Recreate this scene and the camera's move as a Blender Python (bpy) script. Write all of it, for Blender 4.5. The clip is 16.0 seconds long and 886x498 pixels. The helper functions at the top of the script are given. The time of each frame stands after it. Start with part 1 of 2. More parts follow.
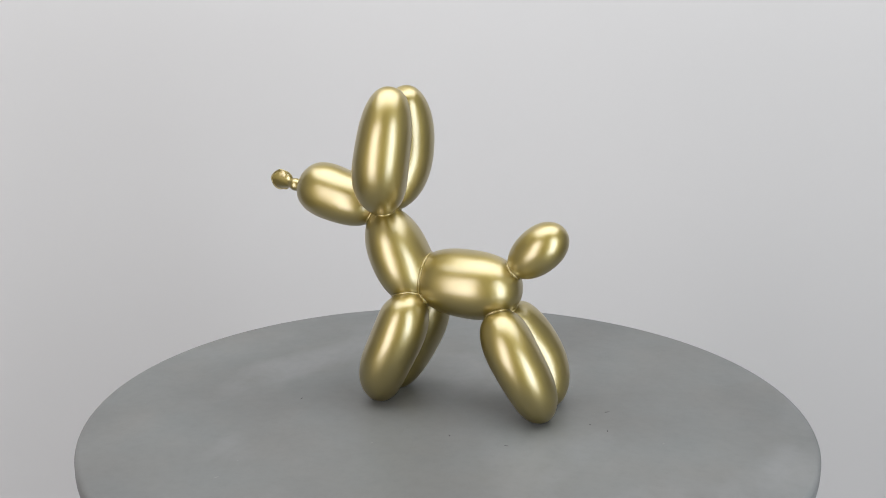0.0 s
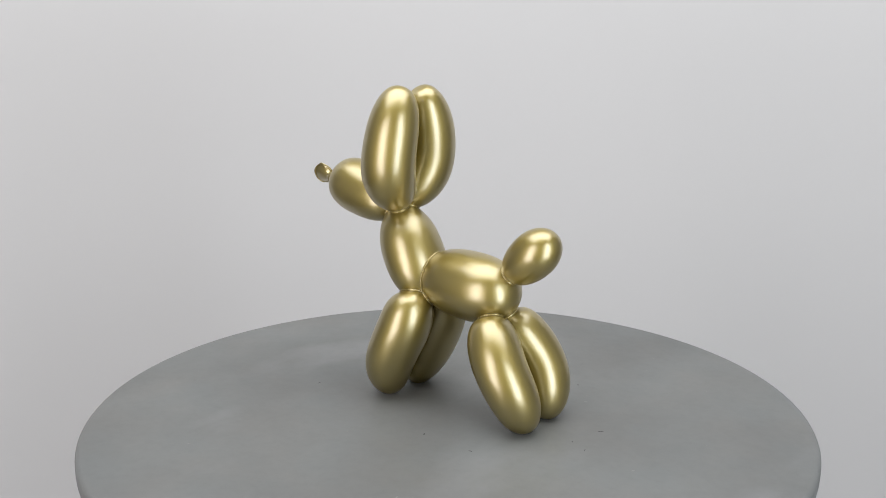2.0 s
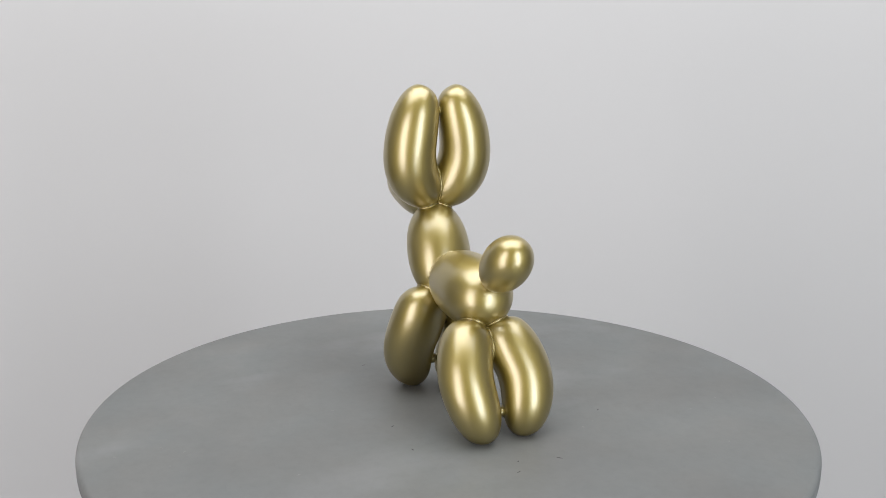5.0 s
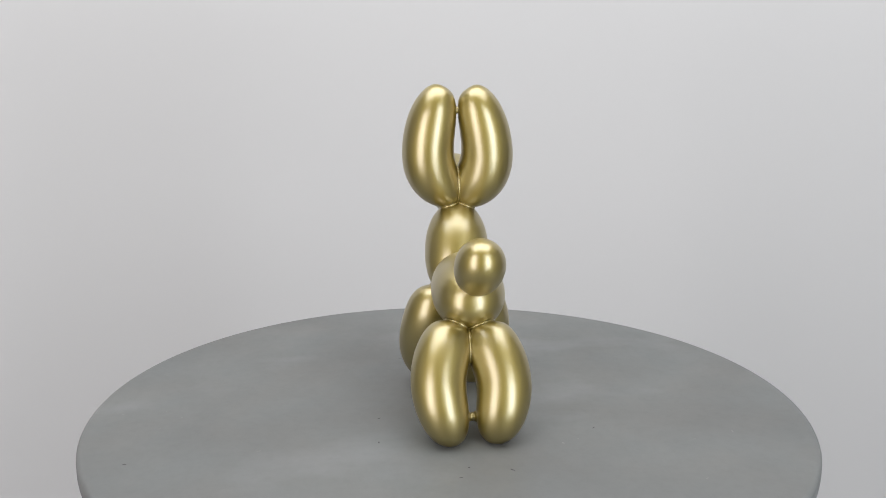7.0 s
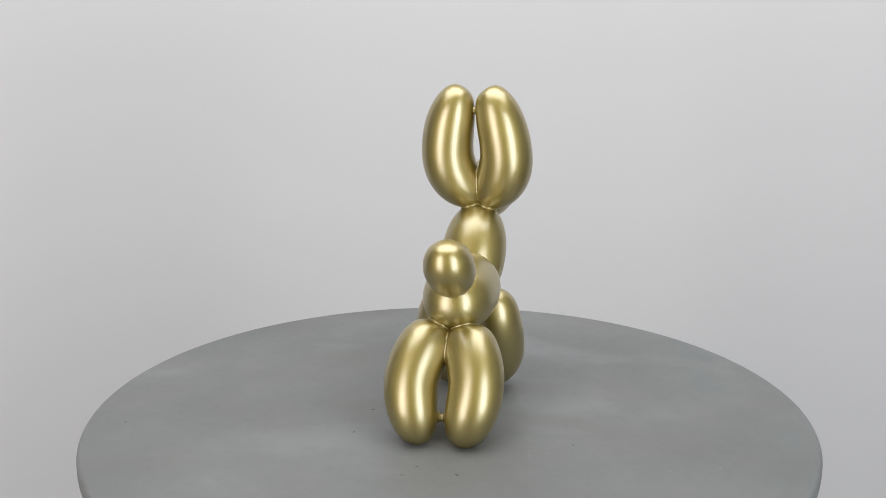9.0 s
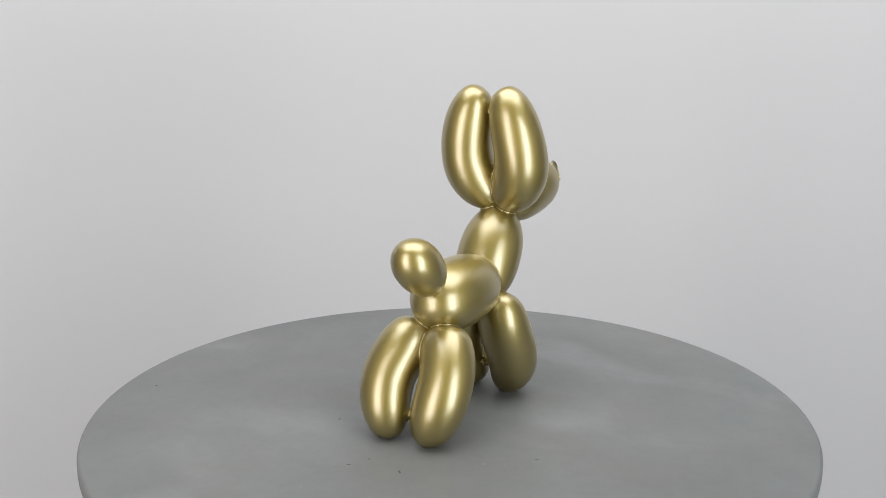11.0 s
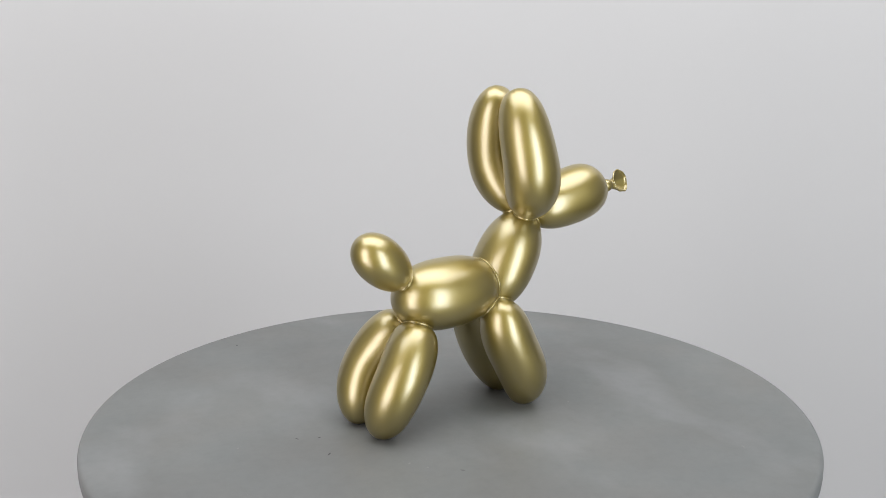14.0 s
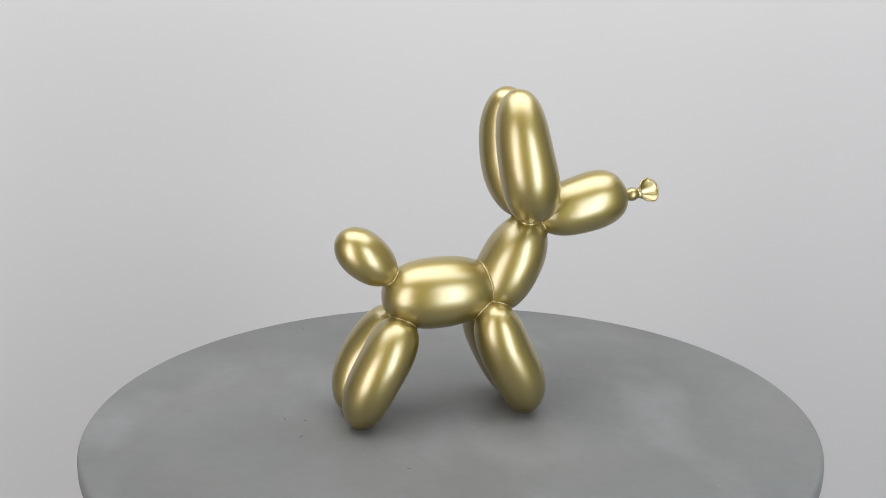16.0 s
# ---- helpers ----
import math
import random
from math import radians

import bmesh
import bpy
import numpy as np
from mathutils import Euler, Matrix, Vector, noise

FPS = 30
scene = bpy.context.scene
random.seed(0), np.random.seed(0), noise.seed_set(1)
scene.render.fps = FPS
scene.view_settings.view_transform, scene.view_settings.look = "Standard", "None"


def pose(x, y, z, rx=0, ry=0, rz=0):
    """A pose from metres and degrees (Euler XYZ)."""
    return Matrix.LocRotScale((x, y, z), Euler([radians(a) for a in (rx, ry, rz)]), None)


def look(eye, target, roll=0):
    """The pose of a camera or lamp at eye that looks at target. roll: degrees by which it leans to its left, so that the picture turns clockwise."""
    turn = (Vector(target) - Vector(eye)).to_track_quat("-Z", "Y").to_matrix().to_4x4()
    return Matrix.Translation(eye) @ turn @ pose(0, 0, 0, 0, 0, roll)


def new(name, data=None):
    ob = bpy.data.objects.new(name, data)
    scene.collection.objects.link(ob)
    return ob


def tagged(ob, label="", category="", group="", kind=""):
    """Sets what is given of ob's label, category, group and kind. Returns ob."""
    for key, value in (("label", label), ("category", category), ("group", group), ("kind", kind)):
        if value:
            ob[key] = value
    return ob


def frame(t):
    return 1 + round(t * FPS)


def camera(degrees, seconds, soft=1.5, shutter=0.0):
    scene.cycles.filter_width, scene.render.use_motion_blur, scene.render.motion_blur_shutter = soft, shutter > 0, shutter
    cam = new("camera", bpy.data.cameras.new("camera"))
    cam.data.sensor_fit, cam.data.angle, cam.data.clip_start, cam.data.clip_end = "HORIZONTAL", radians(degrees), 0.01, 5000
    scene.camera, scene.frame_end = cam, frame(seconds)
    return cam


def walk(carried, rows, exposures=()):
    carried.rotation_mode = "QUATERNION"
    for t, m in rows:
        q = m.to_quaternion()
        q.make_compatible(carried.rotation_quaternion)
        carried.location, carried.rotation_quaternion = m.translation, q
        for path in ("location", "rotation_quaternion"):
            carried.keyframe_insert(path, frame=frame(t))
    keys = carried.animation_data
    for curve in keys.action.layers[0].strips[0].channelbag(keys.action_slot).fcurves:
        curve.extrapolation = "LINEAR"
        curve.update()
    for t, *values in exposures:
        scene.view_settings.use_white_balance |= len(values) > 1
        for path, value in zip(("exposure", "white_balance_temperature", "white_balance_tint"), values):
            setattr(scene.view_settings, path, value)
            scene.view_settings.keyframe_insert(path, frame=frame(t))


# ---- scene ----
from mathutils import bvhtree

cam = camera(49.32, 16.0, soft=0.9)
EYE = (0.0000, -1.0361, 0.4168)
AIM = (-0.0058, -0.0608, 0.1960)
walk(cam, [(0.0, look(EYE, AIM)), (16.0, look(EYE, AIM))])


def turn(t):
    """Degrees by which the turntable stands at t seconds."""
    return 86.710 - 8.9563 * (t - 8.0)


# ---- light: a dark studio with one softbox overhead and one on each side of the camera ----
world = bpy.data.worlds.new("studio_dark")
scene.world = world
world.use_nodes = True
world.node_tree.nodes["Background"].inputs[0].default_value = (0.8, 0.85, 0.9, 1)
world.node_tree.nodes["Background"].inputs[1].default_value = 0.02
scene.view_settings.exposure = 0.0


def area_lamp(name, eye, target, wide, high, watts, colour):
    data = bpy.data.lights.new(name, "AREA")
    data.shape, data.size, data.size_y = "RECTANGLE", wide, high
    data.energy, data.color = watts, colour
    ob = new(name, data)
    ob.matrix_world = look(eye, target)
    return ob


area_lamp("overhead_softbox", (0.0, -0.15, 2.30), (0, -0.05, 0.15), 3.2, 1.9, 80, (0.997, 0.993, 0.988))
area_lamp("warm_softbox", (-0.98, -1.25, 0.25), (-0.60, 1.5, 0.25), 0.80, 1.80, 24, (1.0, 0.945, 0.93))
area_lamp("cool_softbox", (0.90, -1.33, 0.25), (0.75, 1.5, 0.25), 0.72, 1.80, 28, (0.93, 0.97, 1.0))


# ---- materials ----
def material(name):
    mat = bpy.data.materials.new(name)
    mat.use_nodes = True
    return mat, mat.node_tree.nodes, mat.node_tree.links, mat.node_tree.nodes["Principled BSDF"]


def noise_node(nodes, links, scale, detail=4.0, rough=0.55, coord="Object", stretch=(1, 1, 1)):
    tc = nodes.new("ShaderNodeTexCoord")
    mp = nodes.new("ShaderNodeMapping")
    mp.inputs["Scale"].default_value = stretch
    nz = nodes.new("ShaderNodeTexNoise")
    nz.inputs["Scale"].default_value = scale
    nz.inputs["Detail"].default_value = detail
    nz.inputs["Roughness"].default_value = rough
    links.new(tc.outputs[coord], mp.inputs["Vector"])
    links.new(mp.outputs["Vector"], nz.inputs["Vector"])
    return nz.outputs["Fac"]


def ramp(nodes, links, fac, stops):
    r = nodes.new("ShaderNodeValToRGB")
    el = r.color_ramp.elements
    while len(el) < len(stops):
        el.new(0.5)
    for e, (p, c) in zip(el, stops):
        e.position = p
        e.color = (*c, 1) if len(c) == 3 else c
    links.new(fac, r.inputs["Fac"])
    return r.outputs["Color"]


def remap(nodes, links, fac, a, b, lo, hi):
    m = nodes.new("ShaderNodeMapRange")
    for k, v in zip(("From Min", "From Max", "To Min", "To Max"), (a, b, lo, hi)):
        m.inputs[k].default_value = v
    links.new(fac, m.inputs["Value"])
    return m.outputs["Result"]


def bump(nodes, links, bsdf, fac, strength, distance):
    b = nodes.new("ShaderNodeBump")
    b.inputs["Strength"].default_value = strength
    b.inputs["Distance"].default_value = distance
    links.new(fac, b.inputs["Height"])
    links.new(b.outputs["Normal"], bsdf.inputs["Normal"])


def mix_colour(nodes, links, kind, fac, a, b):
    m = nodes.new("ShaderNodeMix")
    m.data_type, m.blend_type = "RGBA", kind
    for sock, v in ((m.inputs[0], fac), (m.inputs[6], a), (m.inputs[7], b)):
        if isinstance(v, (int, float)):
            sock.default_value = v
        elif isinstance(v, tuple):
            sock.default_value = (*v, 1)
        else:
            links.new(v, sock)
    return m.outputs[2]


def gold_material():
    mat, nodes, links, bsdf = material("satin_gold_lacquer")
    big = noise_node(nodes, links, 18.0, 3.0)
    col = ramp(nodes, links, big, [(0.3, (0.300, 0.224, 0.021)), (0.7, (0.325, 0.245, 0.026))])
    links.new(col, bsdf.inputs["Base Color"])
    bsdf.inputs["Metallic"].default_value = 1.0
    bsdf.inputs["Coat Weight"].default_value = 1.0
    bsdf.inputs["Coat IOR"].default_value = 2.35
    bsdf.inputs["Coat Roughness"].default_value = 0.31
    grain = noise_node(nodes, links, 900.0, 2.0)
    links.new(remap(nodes, links, big, 0.3, 0.7, 0.48, 0.52), bsdf.inputs["Roughness"])
    bump(nodes, links, bsdf, grain, 0.04, 0.0004)
    return mat


def table_material():
    mat, nodes, links, bsdf = material("grey_cement_lacquer")
    cloud = noise_node(nodes, links, 4.0, 5.0, 0.55)
    tint = noise_node(nodes, links, 9.0, 3.0, 0.5, stretch=(1, 1, 0.3))
    patch = noise_node(nodes, links, 6.5, 4.0, 0.45, stretch=(1.0, 0.6, 1))
    fine = noise_node(nodes, links, 85.0, 6.0, 0.7)
    dust = noise_node(nodes, links, 420.0, 2.0, 0.5)
    base = ramp(nodes, links, cloud, [(0.30, (0.128, 0.130, 0.129)), (0.52, (0.147, 0.150, 0.148)), (0.72, (0.164, 0.166, 0.162))])
    base = mix_colour(nodes, links, "MULTIPLY", 1.0, base, ramp(nodes, links, tint, [(0.35, (1.0, 1.0, 0.995)), (0.65, (0.965, 1.0, 1.015))]))
    pale = remap(nodes, links, patch, 0.56, 0.72, 0.0, 0.6)
    base = mix_colour(nodes, links, "MIX", pale, base, (0.215, 0.223, 0.228))
    grains = ramp(nodes, links, fine, [(0.25, (0.93, 0.93, 0.93)), (0.5, (1, 1, 1)), (0.8, (1.05, 1.05, 1.045))])
    base = mix_colour(nodes, links, "MULTIPLY", 1.0, base, grains)
    specks = remap(nodes, links, dust, 0.74, 0.80, 0.0, 0.35)
    links.new(mix_colour(nodes, links, "MIX", specks, base, (0.28, 0.28, 0.28)), bsdf.inputs["Base Color"])
    links.new(remap(nodes, links, cloud, 0.3, 0.7, 0.52, 0.40), bsdf.inputs["Roughness"])
    bsdf.inputs["Specular IOR Level"].default_value = 0.3
    bump(nodes, links, bsdf, fine, 0.07, 0.0006)
    return mat


def plain_material(name, colour, rough):
    mat, nodes, links, bsdf = material(name)
    mix = noise_node(nodes, links, 300.0, 2.0)
    low = tuple(0.85 * c for c in colour)
    links.new(ramp(nodes, links, mix, [(0.3, low), (0.7, colour)]), bsdf.inputs["Base Color"])
    bsdf.inputs["Roughness"].default_value = rough
    return mat


def paint_material(name, low, high, rough=0.75):
    mat, nodes, links, bsdf = material(name)
    broad = noise_node(nodes, links, 0.6, 3.0)
    links.new(ramp(nodes, links, broad, [(0.3, low), (0.7, high)]), bsdf.inputs["Base Color"])
    bsdf.inputs["Roughness"].default_value = rough
    bump(nodes, links, bsdf, noise_node(nodes, links, 160.0, 3.0), 0.08, 0.0008)
    return mat


GOLD = gold_material()
CEMENT = table_material()
FLECK = plain_material("pale_plaster_dust", (0.225, 0.225, 0.222), 0.8)
SCUFF = plain_material("dark_scuff", (0.055, 0.055, 0.055), 0.7)
PAPER = paint_material("pale_grey_backdrop_paper", (0.570, 0.569, 0.575), (0.590, 0.589, 0.595))
# tone of the unseen walls, set for bounce and side reflections
WALLS = paint_material("grey_bounce_wall", (0.20, 0.20, 0.202), (0.23, 0.23, 0.232))
DARK = paint_material("dark_grey_unseen_floor", (0.055, 0.055, 0.06), (0.075, 0.075, 0.08), 0.6)
CEILING = paint_material("grey_unseen_ceiling", (0.30, 0.30, 0.30), (0.33, 0.33, 0.33))
# for the unseen south wall, kept dark for contrast in the gold
BLACKOUT = paint_material("charcoal_absorber", (0.07, 0.07, 0.07), (0.09, 0.09, 0.09))


# ---- mesh helpers ----
def mesh_of(name, verts, faces, mat, smooth=True):
    me = bpy.data.meshes.new(name)
    me.from_pydata([tuple(v) for v in verts], [], faces)
    me.materials.append(mat)
    if smooth:
        me.polygons.foreach_set("use_smooth", [True] * len(me.polygons))
    me.update()
    return me


def grid_faces(rows, cols, start=0, wrap=True):
    out = []
    for i in range(rows - 1):
        for j in range(cols if wrap else cols - 1):
            k = (j + 1) % cols
            a, b = start + i * cols, start + (i + 1) * cols
            out.append((a + j, a + k, b + k, b + j))
    return out


def lathe(profile, sides):
    """Verts and faces of a closed turned body; the profile runs from the axis to the axis as (radius, height)."""
    verts = [(0, 0, profile[0][1])]
    for r, z in profile[1:-1]:
        for j in range(sides):
            a = 2 * math.pi * j / sides
            verts.append((r * math.cos(a), r * math.sin(a), z))
    rows = len(profile) - 2
    faces = grid_faces(rows, sides, 1)
    faces += [(0, 1 + (j + 1) % sides, 1 + j) for j in range(sides)]
    verts.append((0, 0, profile[-1][1]))
    last = 1 + (rows - 1) * sides
    faces += [(len(verts) - 1, last + j, last + (j + 1) % sides) for j in range(sides)]
    return verts, faces


def part(name, mesh, parent, label=""):
    ob = new(name, mesh)
    ob.parent = parent
    if label:
        tagged(ob, label)
    return ob


def box(name, x0, x1, y0, y1, z0, z1, mat):
    v = [(x, y, z) for z in (z0, z1) for y in (y0, y1) for x in (x0, x1)]
    f = [(0, 2, 3, 1), (4, 5, 7, 6), (0, 1, 5, 4), (2, 6, 7, 3), (0, 4, 6, 2), (1, 3, 7, 5)]
    return new(name, mesh_of(name, v, f, mat, False))


# ---- the studio ----
FLOOR = -1.05
BACK, FRONT, SIDE, TOP = 1.65, -2.8, 2.4, 2.7
ROUND, SWEEP = 1.60, 0.15


def backdrop():
    """A seamless sheet, curved round the table: flat on the floor, swept up into a rounded cove."""
    line = [(ROUND - SWEEP - 0.03, FLOOR + 0.004)]
    for i in range(17):
        a = math.radians(90 * i / 16)
        line.append((ROUND - SWEEP + SWEEP * math.sin(a), FLOOR + 0.004 + SWEEP - SWEEP * math.cos(a)))
    line += [(ROUND, 0.2), (ROUND, 0.8), (ROUND, 1.4), (ROUND, 2.2)]
    steps = 96
    verts = []
    for r, z in line:
        for j in range(steps + 1):
            a = math.radians(-64 + 128 * j / steps)
            verts.append((r * math.sin(a), r * math.cos(a), z))
    ob = new("backdrop", mesh_of("backdrop", verts, grid_faces(len(line), steps + 1, 0, False), PAPER))
    sheet = ob.modifiers.new("sheet", "SOLIDIFY")
    sheet.thickness, sheet.offset = 0.003, -1
    return tagged(ob, "pale grey seamless studio backdrop curved round behind the table", "backdrop", kind="structure")


backdrop()
# unseen walls, added round the set to control bounce and reflections
for nm, b in (("bounce_wall_west", (-SIDE - 0.12, -SIDE, FRONT, BACK + 0.2, FLOOR, TOP)),
              ("bounce_wall_east", (SIDE, SIDE + 0.12, FRONT, BACK + 0.2, FLOOR, TOP)),
              ("bounce_wall_north", (-SIDE - 0.12, SIDE + 0.12, BACK + 0.203, BACK + 0.32, FLOOR, TOP)),
              ("absorber_south", (-SIDE - 0.12, SIDE + 0.12, FRONT - 0.12, FRONT - 0.003, FLOOR, TOP))):
    # the south one is added out of view, so the gold reflects something dark
    dark = nm == "absorber_south"
    tagged(box(nm, *b, BLACKOUT if dark else WALLS), "unseen charcoal wall added behind the camera to darken reflections in the gold" if dark else "unseen dark grey wall added to set the bounce light",
           "wall", kind="structure")
# unseen floor, dark so that little light bounces up to the rim
tagged(box("floor", -SIDE - 0.12, SIDE + 0.12, FRONT - 0.12, BACK + 0.32, FLOOR - 0.12, FLOOR - 0.003, DARK),
       "unseen dark grey floor added to cut bounce onto the table rim", "floor", kind="structure")
# ceiling added out of view; its grey sets the ambient fill
tagged(box("ceiling", -SIDE - 0.12, SIDE + 0.12, FRONT - 0.12, BACK + 0.32, TOP + 0.003, TOP + 0.12, CEILING),
       "unseen grey ceiling added to set the fill light from above", "ceiling", kind="structure")


# ---- the turntable ----
# small pale flecks and dark scuffs on the tabletop
FLECKS = ((0.193, -0.259), (-0.103, -0.294), (-0.116, -0.108), (0.138, 0.254), (0.008, 0.317), (-0.119, -0.247), (0.004,
          0.363), (0.035, 0.127), (-0.208, -0.228), (-0.246, 0.016), (-0.107, 0.204), (-0.011, 0.297), (-0.106, -0.126),
          (0.121, -0.067), (-0.039, 0.315), (-0.272, 0.231), (0.14, 0.215))
SCUFFS = ((-0.126, 0.333), (-0.08, -0.149), (-0.185, 0.006), (-0.097, 0.082), (-0.033, 0.08), (-0.173, -0.046), (0.165,
          0.046), (-0.164, -0.004))


def mark(name, x, y, long, wide, angle, mat):
    """A thin uneven crumb or smear lying on the tabletop."""
    sides, verts = 12, [(x, y, 0.0003)]
    for ring, z in ((0.6, 0.00025), (1.0, 0.00002)):
        for j in range(sides):
            a = 2 * math.pi * j / sides
            k = ring * random.uniform(0.75, 1.15)
            u, v = long * k * math.cos(a), wide * k * math.sin(a)
            verts.append((x + u * math.cos(angle) - v * math.sin(angle), y + u * math.sin(angle) + v * math.cos(angle), z))
    faces = [(0, 1 + j, 1 + (j + 1) % sides) for j in range(sides)]
    faces += [(1 + j, 1 + sides + j, 1 + sides + (j + 1) % sides, 1 + (j + 1) % sides) for j in range(sides)]
    return mesh_of(name, verts, faces, mat)


def turntable():
    radius, thick, edge, under = 0.400, 0.030, 0.006, 0.016
    table = new("round_table")
    prof = [(0, 0), (0.1, 0), (0.25, 0), (0.36, 0), (radius - edge - 0.004, 0)]
    for i in range(9):
        a = math.radians(90 * i / 8)
        prof.append((radius - edge + edge * math.sin(a), -edge + edge * math.cos(a)))
    for i in range(9):
        a = math.radians(90 * i / 8)
        prof.append((radius - under + under * math.cos(a), -thick + under - under * math.sin(a)))
    prof += [(0.2, -thick), (0, -thick)]
    v, f = lathe(prof, 256)
    v = [(x + 0.0015, y, z) for x, y, z in v]
    part("tabletop", mesh_of("tabletop", v, f, CEMENT), table, "smooth mottled grey cement disc with a rounded edge")
    prof = [(0, -thick), (0.14, -thick), (0.14, -thick - 0.012), (0.06, -thick - 0.02), (0.05, -thick - 0.06),
            (0.05, FLOOR + 0.09), (0.06, FLOOR + 0.06), (0.06, FLOOR + 0.03), (0, FLOOR + 0.03)]
    v, f = lathe(prof, 64)
    part("pedestal", mesh_of("pedestal", v, f, CEMENT), table)
    prof = [(0, FLOOR + 0.03), (0.22, FLOOR + 0.03), (0.235, FLOOR + 0.025), (0.24, FLOOR + 0.015), (0.24, FLOOR), (0, FLOOR)]
    v, f = lathe(prof, 96)
    part("base", mesh_of("base", v, f, CEMENT), table)
    for spots, name, mat in ((FLECKS, "paint_fleck", FLECK), (SCUFFS, "scuff_mark", SCUFF)):
        for x, y in spots:
            long = random.uniform(0.0012, 0.0032) * (1.4 if mat is SCUFF else 1.0)
            wide = random.uniform(0.0006, 0.0011)
            part(name, mark(name, x, y, long, wide, random.uniform(0, math.pi), mat), table)
    return tagged(table, "round grey cement table slowly turning under a gold sculpture", "table")


# ---- the sculpture ----
# middle, axis, half length, radius, fullness and its change, tapers, three bends and breadth of each swollen lobe
LOBES = (
    ((0.0771, -0.0116, 0.2909), (-0.1374, 0.1413, 0.9804), 0.0651, 0.0316, 2.740, 0.020, (-0.070, 0.044, -0.046), (-0.0055, 0.0284, -0.0048), (-0.0008, -0.0110, 0.0007), (0.0001, 0.0090, -0.0010), 0.963),  # ear
    ((0.0784, -0.0221, 0.2894), (-0.1724, -0.0859, 0.9813), 0.0646, 0.0309, 2.830, 0.150, (-0.114, 0.058, -0.042), (-0.0080, -0.0290, -0.0039), (-0.0002, 0.0110, 0.0005), (0.0001, -0.0095, -0.0007), 0.985),  # ear
    ((0.1451, -0.0204, 0.2314), (0.9630, -0.0391, 0.2666), 0.0519, 0.0329, 2.437, -0.039, (0.099, 0.051, -0.003), (0.0005, -0.0017, -0.0020), (0.0001, -0.0002, -0.0004), (-0.0000, -0.0000, -0.0000), 0.993),  # head
    ((0.0659, -0.0161, 0.1676), (0.4639, -0.0294, 0.8854), 0.0577, 0.0339, 2.300, -0.147, (-0.046, -0.019, 0.003), (0.0006, -0.0000, -0.0003), (-0.0001, -0.0006, 0.0000), (-0.0000, -0.0006, -0.0000), 1.085),  # neck
    ((-0.0170, -0.0173, 0.1418), (0.9980, -0.0061, 0.0621), 0.0621, 0.0389, 2.348, 0.108, (-0.012, 0.012, 0.011), (0.0001, -0.0019, -0.0025), (0.0000, -0.0010, -0.0005), (-0.0000, -0.0000, -0.0000), 1.030),  # body
    ((-0.0955, -0.0200, 0.1839), (-0.7258, -0.0133, 0.6878), 0.0384, 0.0251, 2.152, -0.073, (0.060, -0.016, -0.008), (-0.0003, -0.0019, -0.0003), (-0.0003, -0.0001, -0.0003), (-0.0000, 0.0006, 0.0000), 1.033),  # tail
    ((-0.0830, 0.0031, 0.0582), (0.4084, -0.0554, 0.9111), 0.0633, 0.0294, 2.487, 0.150, (0.084, 0.084, -0.043), (-0.0076, 0.0161, 0.0043), (0.0085, 0.0005, -0.0038), (-0.0002, -0.0088, -0.0004), 1.030),  # hind leg
    ((-0.0817, -0.0346, 0.0577), (0.3743, 0.0552, 0.9257), 0.0618, 0.0289, 2.503, 0.206, (0.062, 0.095, -0.045), (-0.0087, -0.0140, 0.0043), (0.0087, 0.0003, -0.0035), (-0.0002, 0.0098, -0.0005), 1.053),  # hind leg
    ((0.0640, 0.0036, 0.0675), (-0.2341, 0.0746, 0.9693), 0.0639, 0.0303, 2.550, 0.020, (0.080, 0.084, 0.003), (-0.0033, 0.0173, -0.0021), (-0.0113, -0.0127, -0.0018), (0.0000, 0.0004, -0.0000), 1.072),  # foreleg
    ((0.0607, -0.0332, 0.0672), (-0.2337, -0.1715, 0.9571), 0.0647, 0.0299, 2.430, 0.070, (0.029, 0.082, 0.002), (-0.0024, -0.0141, -0.0031), (-0.0153, 0.0130, -0.0014), (0.0001, -0.0036, -0.0006), 1.058),  # foreleg
)


def lobe(middle, axis, half, radius, full, change, taper, bend, sway, curl, broad, rings=72, sides=96):
    e = Vector(axis).normalized()
    s = e.cross(Vector((0, 1, 0)) if abs(e.y) < 0.9 else Vector((1, 0, 0))).normalized()
    bend, sway, curl = Vector(bend), Vector(sway), Vector(curl)
    verts = []
    for i in range(1, rings):
        u = -math.cos(math.pi * i / rings)
        n = full + change * u
        r = radius * (1 - abs(u) ** n) ** (1 / n) * (1 + taper[0] * u + taper[1] * (1.5 * u * u - 0.5) + taper[2] * u ** 3)
        c = Vector(middle) + e * (half * u) + (bend + sway * u + curl * u * u) * (1 - u * u)
        t = (e * half - bend * 2 * u + sway * (1 - 3 * u * u) + curl * (2 * u - 4 * u ** 3)).normalized()
        s2 = (s - t * t.dot(s)).normalized()
        w2 = s2.cross(t)
        for j in range(sides):
            a = 2 * math.pi * j / sides
            verts.append(c + s2 * (r * math.cos(a)) - w2 * (r * broad * math.sin(a)))
    faces = grid_faces(rings - 1, sides)
    verts.append(Vector(middle) - e * half)
    verts.append(Vector(middle) + e * half)
    n, last = len(verts), (rings - 2) * sides
    faces += [(n - 2, (j + 1) % sides, j) for j in range(sides)]
    faces += [(n - 1, last + j, last + (j + 1) % sides) for j in range(sides)]
    return verts, faces


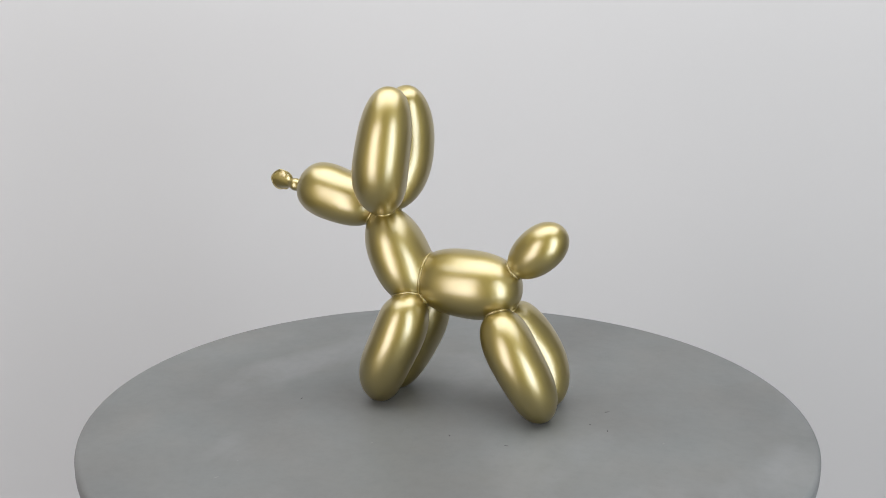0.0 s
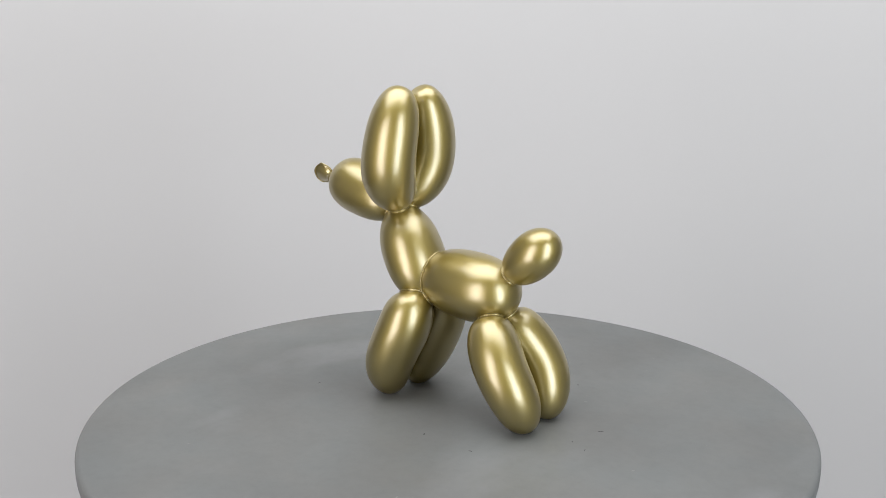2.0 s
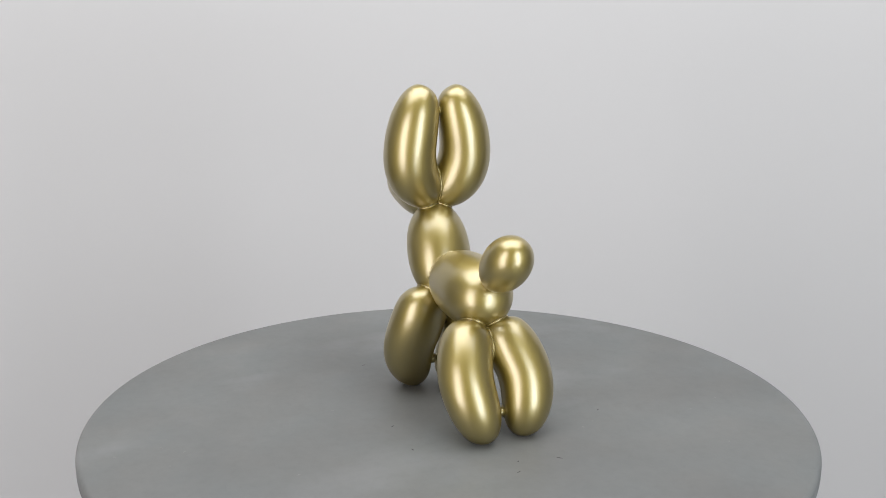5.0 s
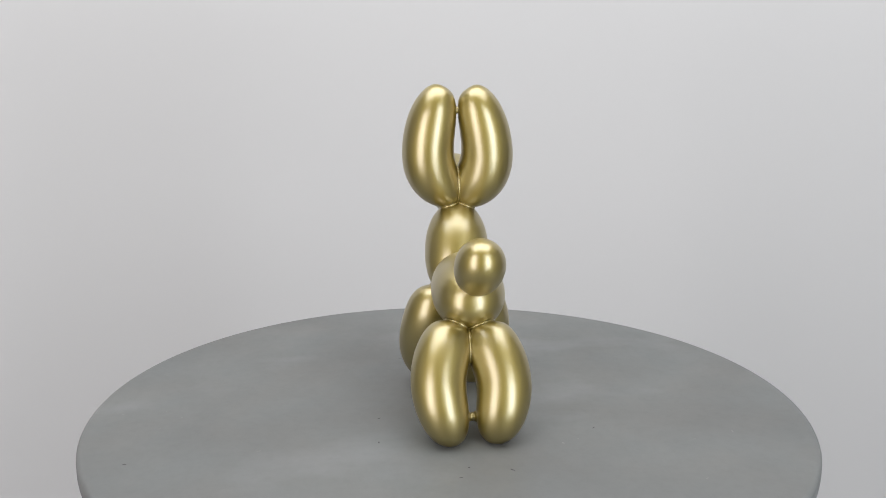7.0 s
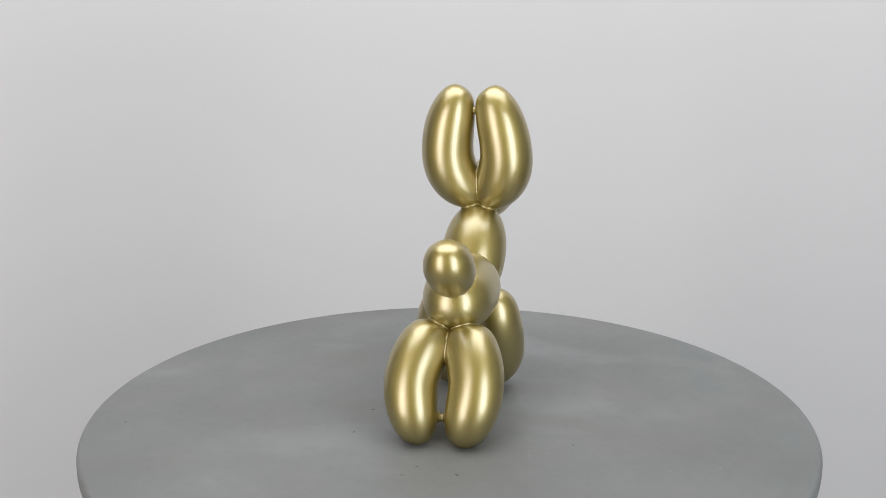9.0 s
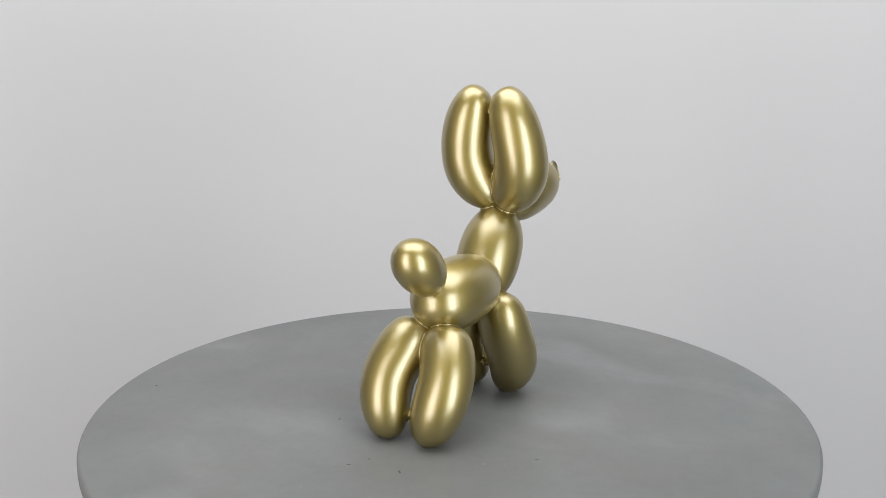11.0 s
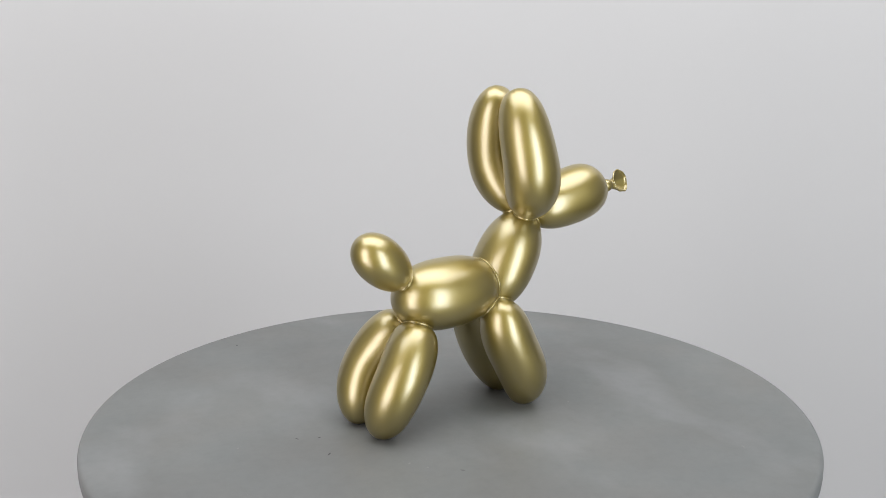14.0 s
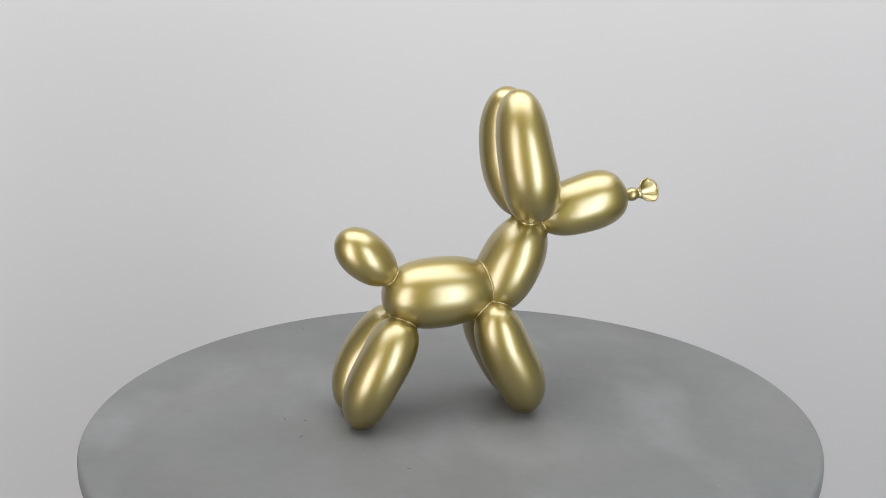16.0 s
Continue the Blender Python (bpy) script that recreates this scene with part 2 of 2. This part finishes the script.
def pin(a, b, radius):
    """A small waisted link between two lobes, with a welded ring round its middle."""
    a, b = Vector(a), Vector(b)
    e = (b - a).normalized()
    s = e.orthogonal().normalized()
    w = e.cross(s)
    verts, sides, rings = [], 32, 65
    for i in range(rings):
        u = 2 * i / (rings - 1) - 1
        r = radius * (0.85 + 0.75 * min((u / 0.3) ** 2, 1.3 - abs(u))) + 0.0009 * math.exp(-(u / 0.055) ** 2)
        for j in range(sides):
            t = 2 * math.pi * j / sides
            verts.append(a.lerp(b, (u + 1) / 2) + s * (r * math.cos(t)) + w * (r * math.sin(t)))
    faces = grid_faces(rings, sides)
    faces += [tuple(range(sides))[::-1], tuple(range((rings - 1) * sides, rings * sides))]
    return verts, faces


def chained(segments):
    """Join segments, pairs of node keys, end to end into runs of keys."""
    links = {}
    for p, q in segments:
        links.setdefault(p, []).append(q)
        links.setdefault(q, []).append(p)
    runs, seen = [], set()
    for start in sorted(links, key=lambda k: len(links[k])):
        if start in seen:
            continue
        run, seen = [start], seen | {start}
        while True:
            onward = [k for k in links[run[-1]] if k not in seen]
            if not onward:
                break
            run.append(onward[0])
            seen.add(onward[0])
        if len(run) > 5:
            runs.append((run, len(links[start]) == 2))
    return runs


def crossings(verts, other, rings=72, sides=96):
    """The lines on one lobe along which its skin passes through another one's."""
    def depth(p):
        q, n, _, _ = other.find_nearest(p)
        return (p - q).dot(n)

    rows = rings - 1
    field = [depth(v) for v in verts[:rows * sides]]
    place = {}

    def node(p, q):
        key = (min(p, q), max(p, q))
        if key not in place:
            k = field[key[0]] / (field[key[0]] - field[key[1]])
            place[key] = verts[key[0]].lerp(verts[key[1]], k)
        return key

    segments = []
    for i in range(rows - 1):
        for j in range(sides):
            k = (j + 1) % sides
            ring = (i * sides + j, i * sides + k, (i + 1) * sides + k, (i + 1) * sides + j)
            cut = [node(ring[c], ring[(c + 1) % 4]) for c in range(4) if (field[ring[c]] > 0) != (field[ring[(c + 1) % 4]] > 0)]
            segments += [(cut[c], cut[c + 1]) for c in range(0, len(cut) - 1, 2)]
    return [([place[k] for k in run], closed) for run, closed in chained(segments)]


def evened(line, closed, step):
    """The same line with even steps, smoothed a little."""
    for _ in range(6):
        ends = (line[0], line[-1])
        ring = [line[-1], *line, line[0]] if closed else [line[0], *line, line[-1]]
        line = [(p + q * 2 + r) / 4 for p, q, r in zip(ring, ring[1:], ring[2:])]
        if not closed:
            line[0], line[-1] = ends
    if closed:
        line = line + [line[0]]
    out, left = [line[0]], step
    for p, q in zip(line, line[1:]):
        gap = (q - p).length
        while gap >= left and gap > 1e-9:
            p = p.lerp(q, left / gap)
            gap -= left
            left = step
            out.append(p)
        left -= gap
    return out


def bead(line, radius, sides=14):
    """A rounded weld bead along a line, thinner at its ends."""
    verts, count = [], len(line)
    for i, p in enumerate(line):
        t = (line[min(i + 1, count - 1)] - line[max(i - 1, 0)]).normalized()
        s = t.cross(Vector((0.31, 0.83, 0.46))).normalized()
        w = t.cross(s)
        r = radius * (1 + 0.10 * noise.noise(p * 160)) * min(1.0, 0.85 + 0.05 * min(i, count - 1 - i))
        for j in range(sides):
            a = 2 * math.pi * j / sides
            verts.append(p + s * (r * math.cos(a)) + w * (r * math.sin(a)))
    faces = grid_faces(count, sides)
    faces += [tuple(range(sides))[::-1], tuple(range((count - 1) * sides, count * sides))]
    return verts, faces


def welds(lobes, radius):
    """Weld beads along every visible crease between two lobes."""
    trees = [bvhtree.BVHTree.FromPolygons(v, f) for v, f in lobes]

    def side(k, p):
        q, n, _, _ = trees[k].find_nearest(p)
        return (p - q).dot(n), n

    out = []
    for i in range(len(lobes)):
        for j in range(i + 1, len(lobes)):
            if not trees[i].overlap(trees[j]):
                continue
            for line, closed in crossings(lobes[i][0], trees[j]):
                run, runs = [], []
                for p in evened(line, closed, 0.0009):
                    n = side(i, p)[1] + side(j, p)[1]
                    half = max(n.length / 2, 0.08)
                    q = p + n.normalized() * min(0.0005 + 0.00065 / math.tan(math.asin(min(half, 0.99))), 0.0045)
                    if all(side(k, q)[0] > -0.0016 for k in range(len(lobes)) if k not in (i, j)):
                        run.append(q)
                    elif run:
                        runs.append(run)
                        run = []
                runs.append(run)
                if closed and len(runs) > 1 and runs[-1] and (runs[0][0] - runs[-1][-1]).length < 0.002:
                    runs[0] = runs.pop() + runs[0]
                elif closed and len(runs) == 1:
                    runs[0] += runs[0][:3]
                out += [bead(evened(r, False, 0.0009), radius) for r in runs if len(r) > 4]
    return out


def nozzle(root, axis, mouth, mouth_axis):
    """The tied end: a bead and a flared, uneven mouth with a thin wall."""
    root, e, mouth, m = Vector(root), Vector(axis).normalized(), Vector(mouth), Vector(mouth_axis).normalized()
    sides = 48

    def ring(centre, d, r, wavy=0.0, tall=1.0):
        s = d.cross(Vector((0, 0, 1))).normalized()
        w = s.cross(d)
        out = []
        for j in range(sides):
            a = 2 * math.pi * j / sides
            k = r * (1 + wavy * (0.07 * math.sin(2 * a + 0.7) + 0.03 * math.sin(5 * a) + 0.015 * math.sin(9 * a)))
            out.append(centre + s * (k * math.cos(a)) + w * (k * tall * math.sin(a)) + d * (wavy * 0.0006 * math.sin(3 * a + 1.1)))
        return out

    rings = [ring(root + e * way, e, r) for way, r in
             ((-0.0140, 0.0040), (-0.0112, 0.0060), (-0.0082, 0.0073), (-0.0054, 0.0077), (-0.0022, 0.0070), (0.0, 0.0056))]
    throat, rim = ring(root + e * 0.0008, e, 0.0052), ring(mouth, m, 0.0122, 1.0, 1.12)
    inner, lip = ring(root + e * 0.0016, e, 0.0034), ring(mouth - m * 0.0003, m, 0.0113, 1.0, 1.13)
    for u in (0.0, 0.12, 0.28, 0.46, 0.64, 0.82, 0.95, 1.0):
        rings.append([p.lerp(q, u) - (q - mouth) * (0.06 * u * (1 - u)) for p, q in zip(throat, rim)])
    rings.append([(p + q) / 2 + m * 0.0006 for p, q in zip(rim, lip)])
    for u in (1.0, 0.85, 0.6, 0.35, 0.15, 0.0):
        rings.append([p.lerp(q, u) - (q - mouth) * (0.22 * u * (1 - u)) for p, q in zip(inner, lip)])
    verts = [p for r in rings for p in r]
    faces = grid_faces(len(rings), sides)
    faces += [tuple(range(sides))[::-1], tuple(range((len(rings) - 1) * sides, len(rings) * sides))]
    start, edge = len(verts), [(p + q) / 2 for p, q in zip(rim, lip)]
    for k in range(sides):
        out = (edge[k] - mouth).normalized()
        for j in range(10):
            a = 2 * math.pi * j / 10
            verts.append(edge[k] + (out * math.cos(a) + m * math.sin(a)) * 0.0010)
    for k in range(sides):
        for j in range(10):
            a, b, c, d = k * 10 + j, k * 10 + (j + 1) % 10, (k + 1) % sides * 10 + (j + 1) % 10, (k + 1) % sides * 10 + j
            faces.append((start + a, start + d, start + c, start + b))
    return verts, faces


def sculpture():
    lobes = [lobe(*l) for l in LOBES]
    pieces = lobes + [pin(*p) for p in PINS] + [lobe(*l) for l in KNUCKLES] + welds(lobes, 0.0012) + [nozzle(*NOZZLE)]
    verts, faces = [], []
    for v, f in pieces:
        n = len(verts)
        verts += v
        faces += [tuple(i + n for i in q) for q in f]
    ob = new("balloon_dog_sculpture", mesh_of("balloon_dog_sculpture", verts, faces, GOLD))
    return tagged(ob, "satin gold balloon dog sculpture standing on the round grey table", "sculpture")


# hidden cores where several lobes meet
KNUCKLES = (((0.0895, -0.0165, 0.2200), (0, 1, 0.001), 0.014, 0.0100, 2, 0, (0, 0, 0), (0, 0, 0), (0, 0, 0), (0, 0, 0), 1),
            ((0.0460, -0.0165, 0.1300), (0, 1, 0.001), 0.022, 0.0150, 2, 0, (0, 0, 0), (0, 0, 0), (0, 0, 0), (0, 0, 0), 1))
# links between the ears and between each pair of feet
PINS = (((0.0660, -0.0310, 0.3288), (0.0660, 0.0010, 0.3288), 0.0042),
        ((-0.1000, -0.0310, 0.0265), (-0.1000, 0.0010, 0.0265), 0.0048),
        ((0.0710, -0.0320, 0.0325), (0.0710, 0.0000, 0.0325), 0.0042))
NOZZLE = ((0.2110, -0.0245, 0.2392), (0.99, -0.05, 0.12), (0.2252, -0.0265, 0.2430), (0.18, -0.93, 0.30))

table = turntable()
dog = sculpture()


def motions():
    rows = [(0.5 * i, pose(0, 0, 0, 0, 0, turn(0.5 * i))) for i in range(33)]
    walk(table, rows)
    walk(dog, rows)


motions()
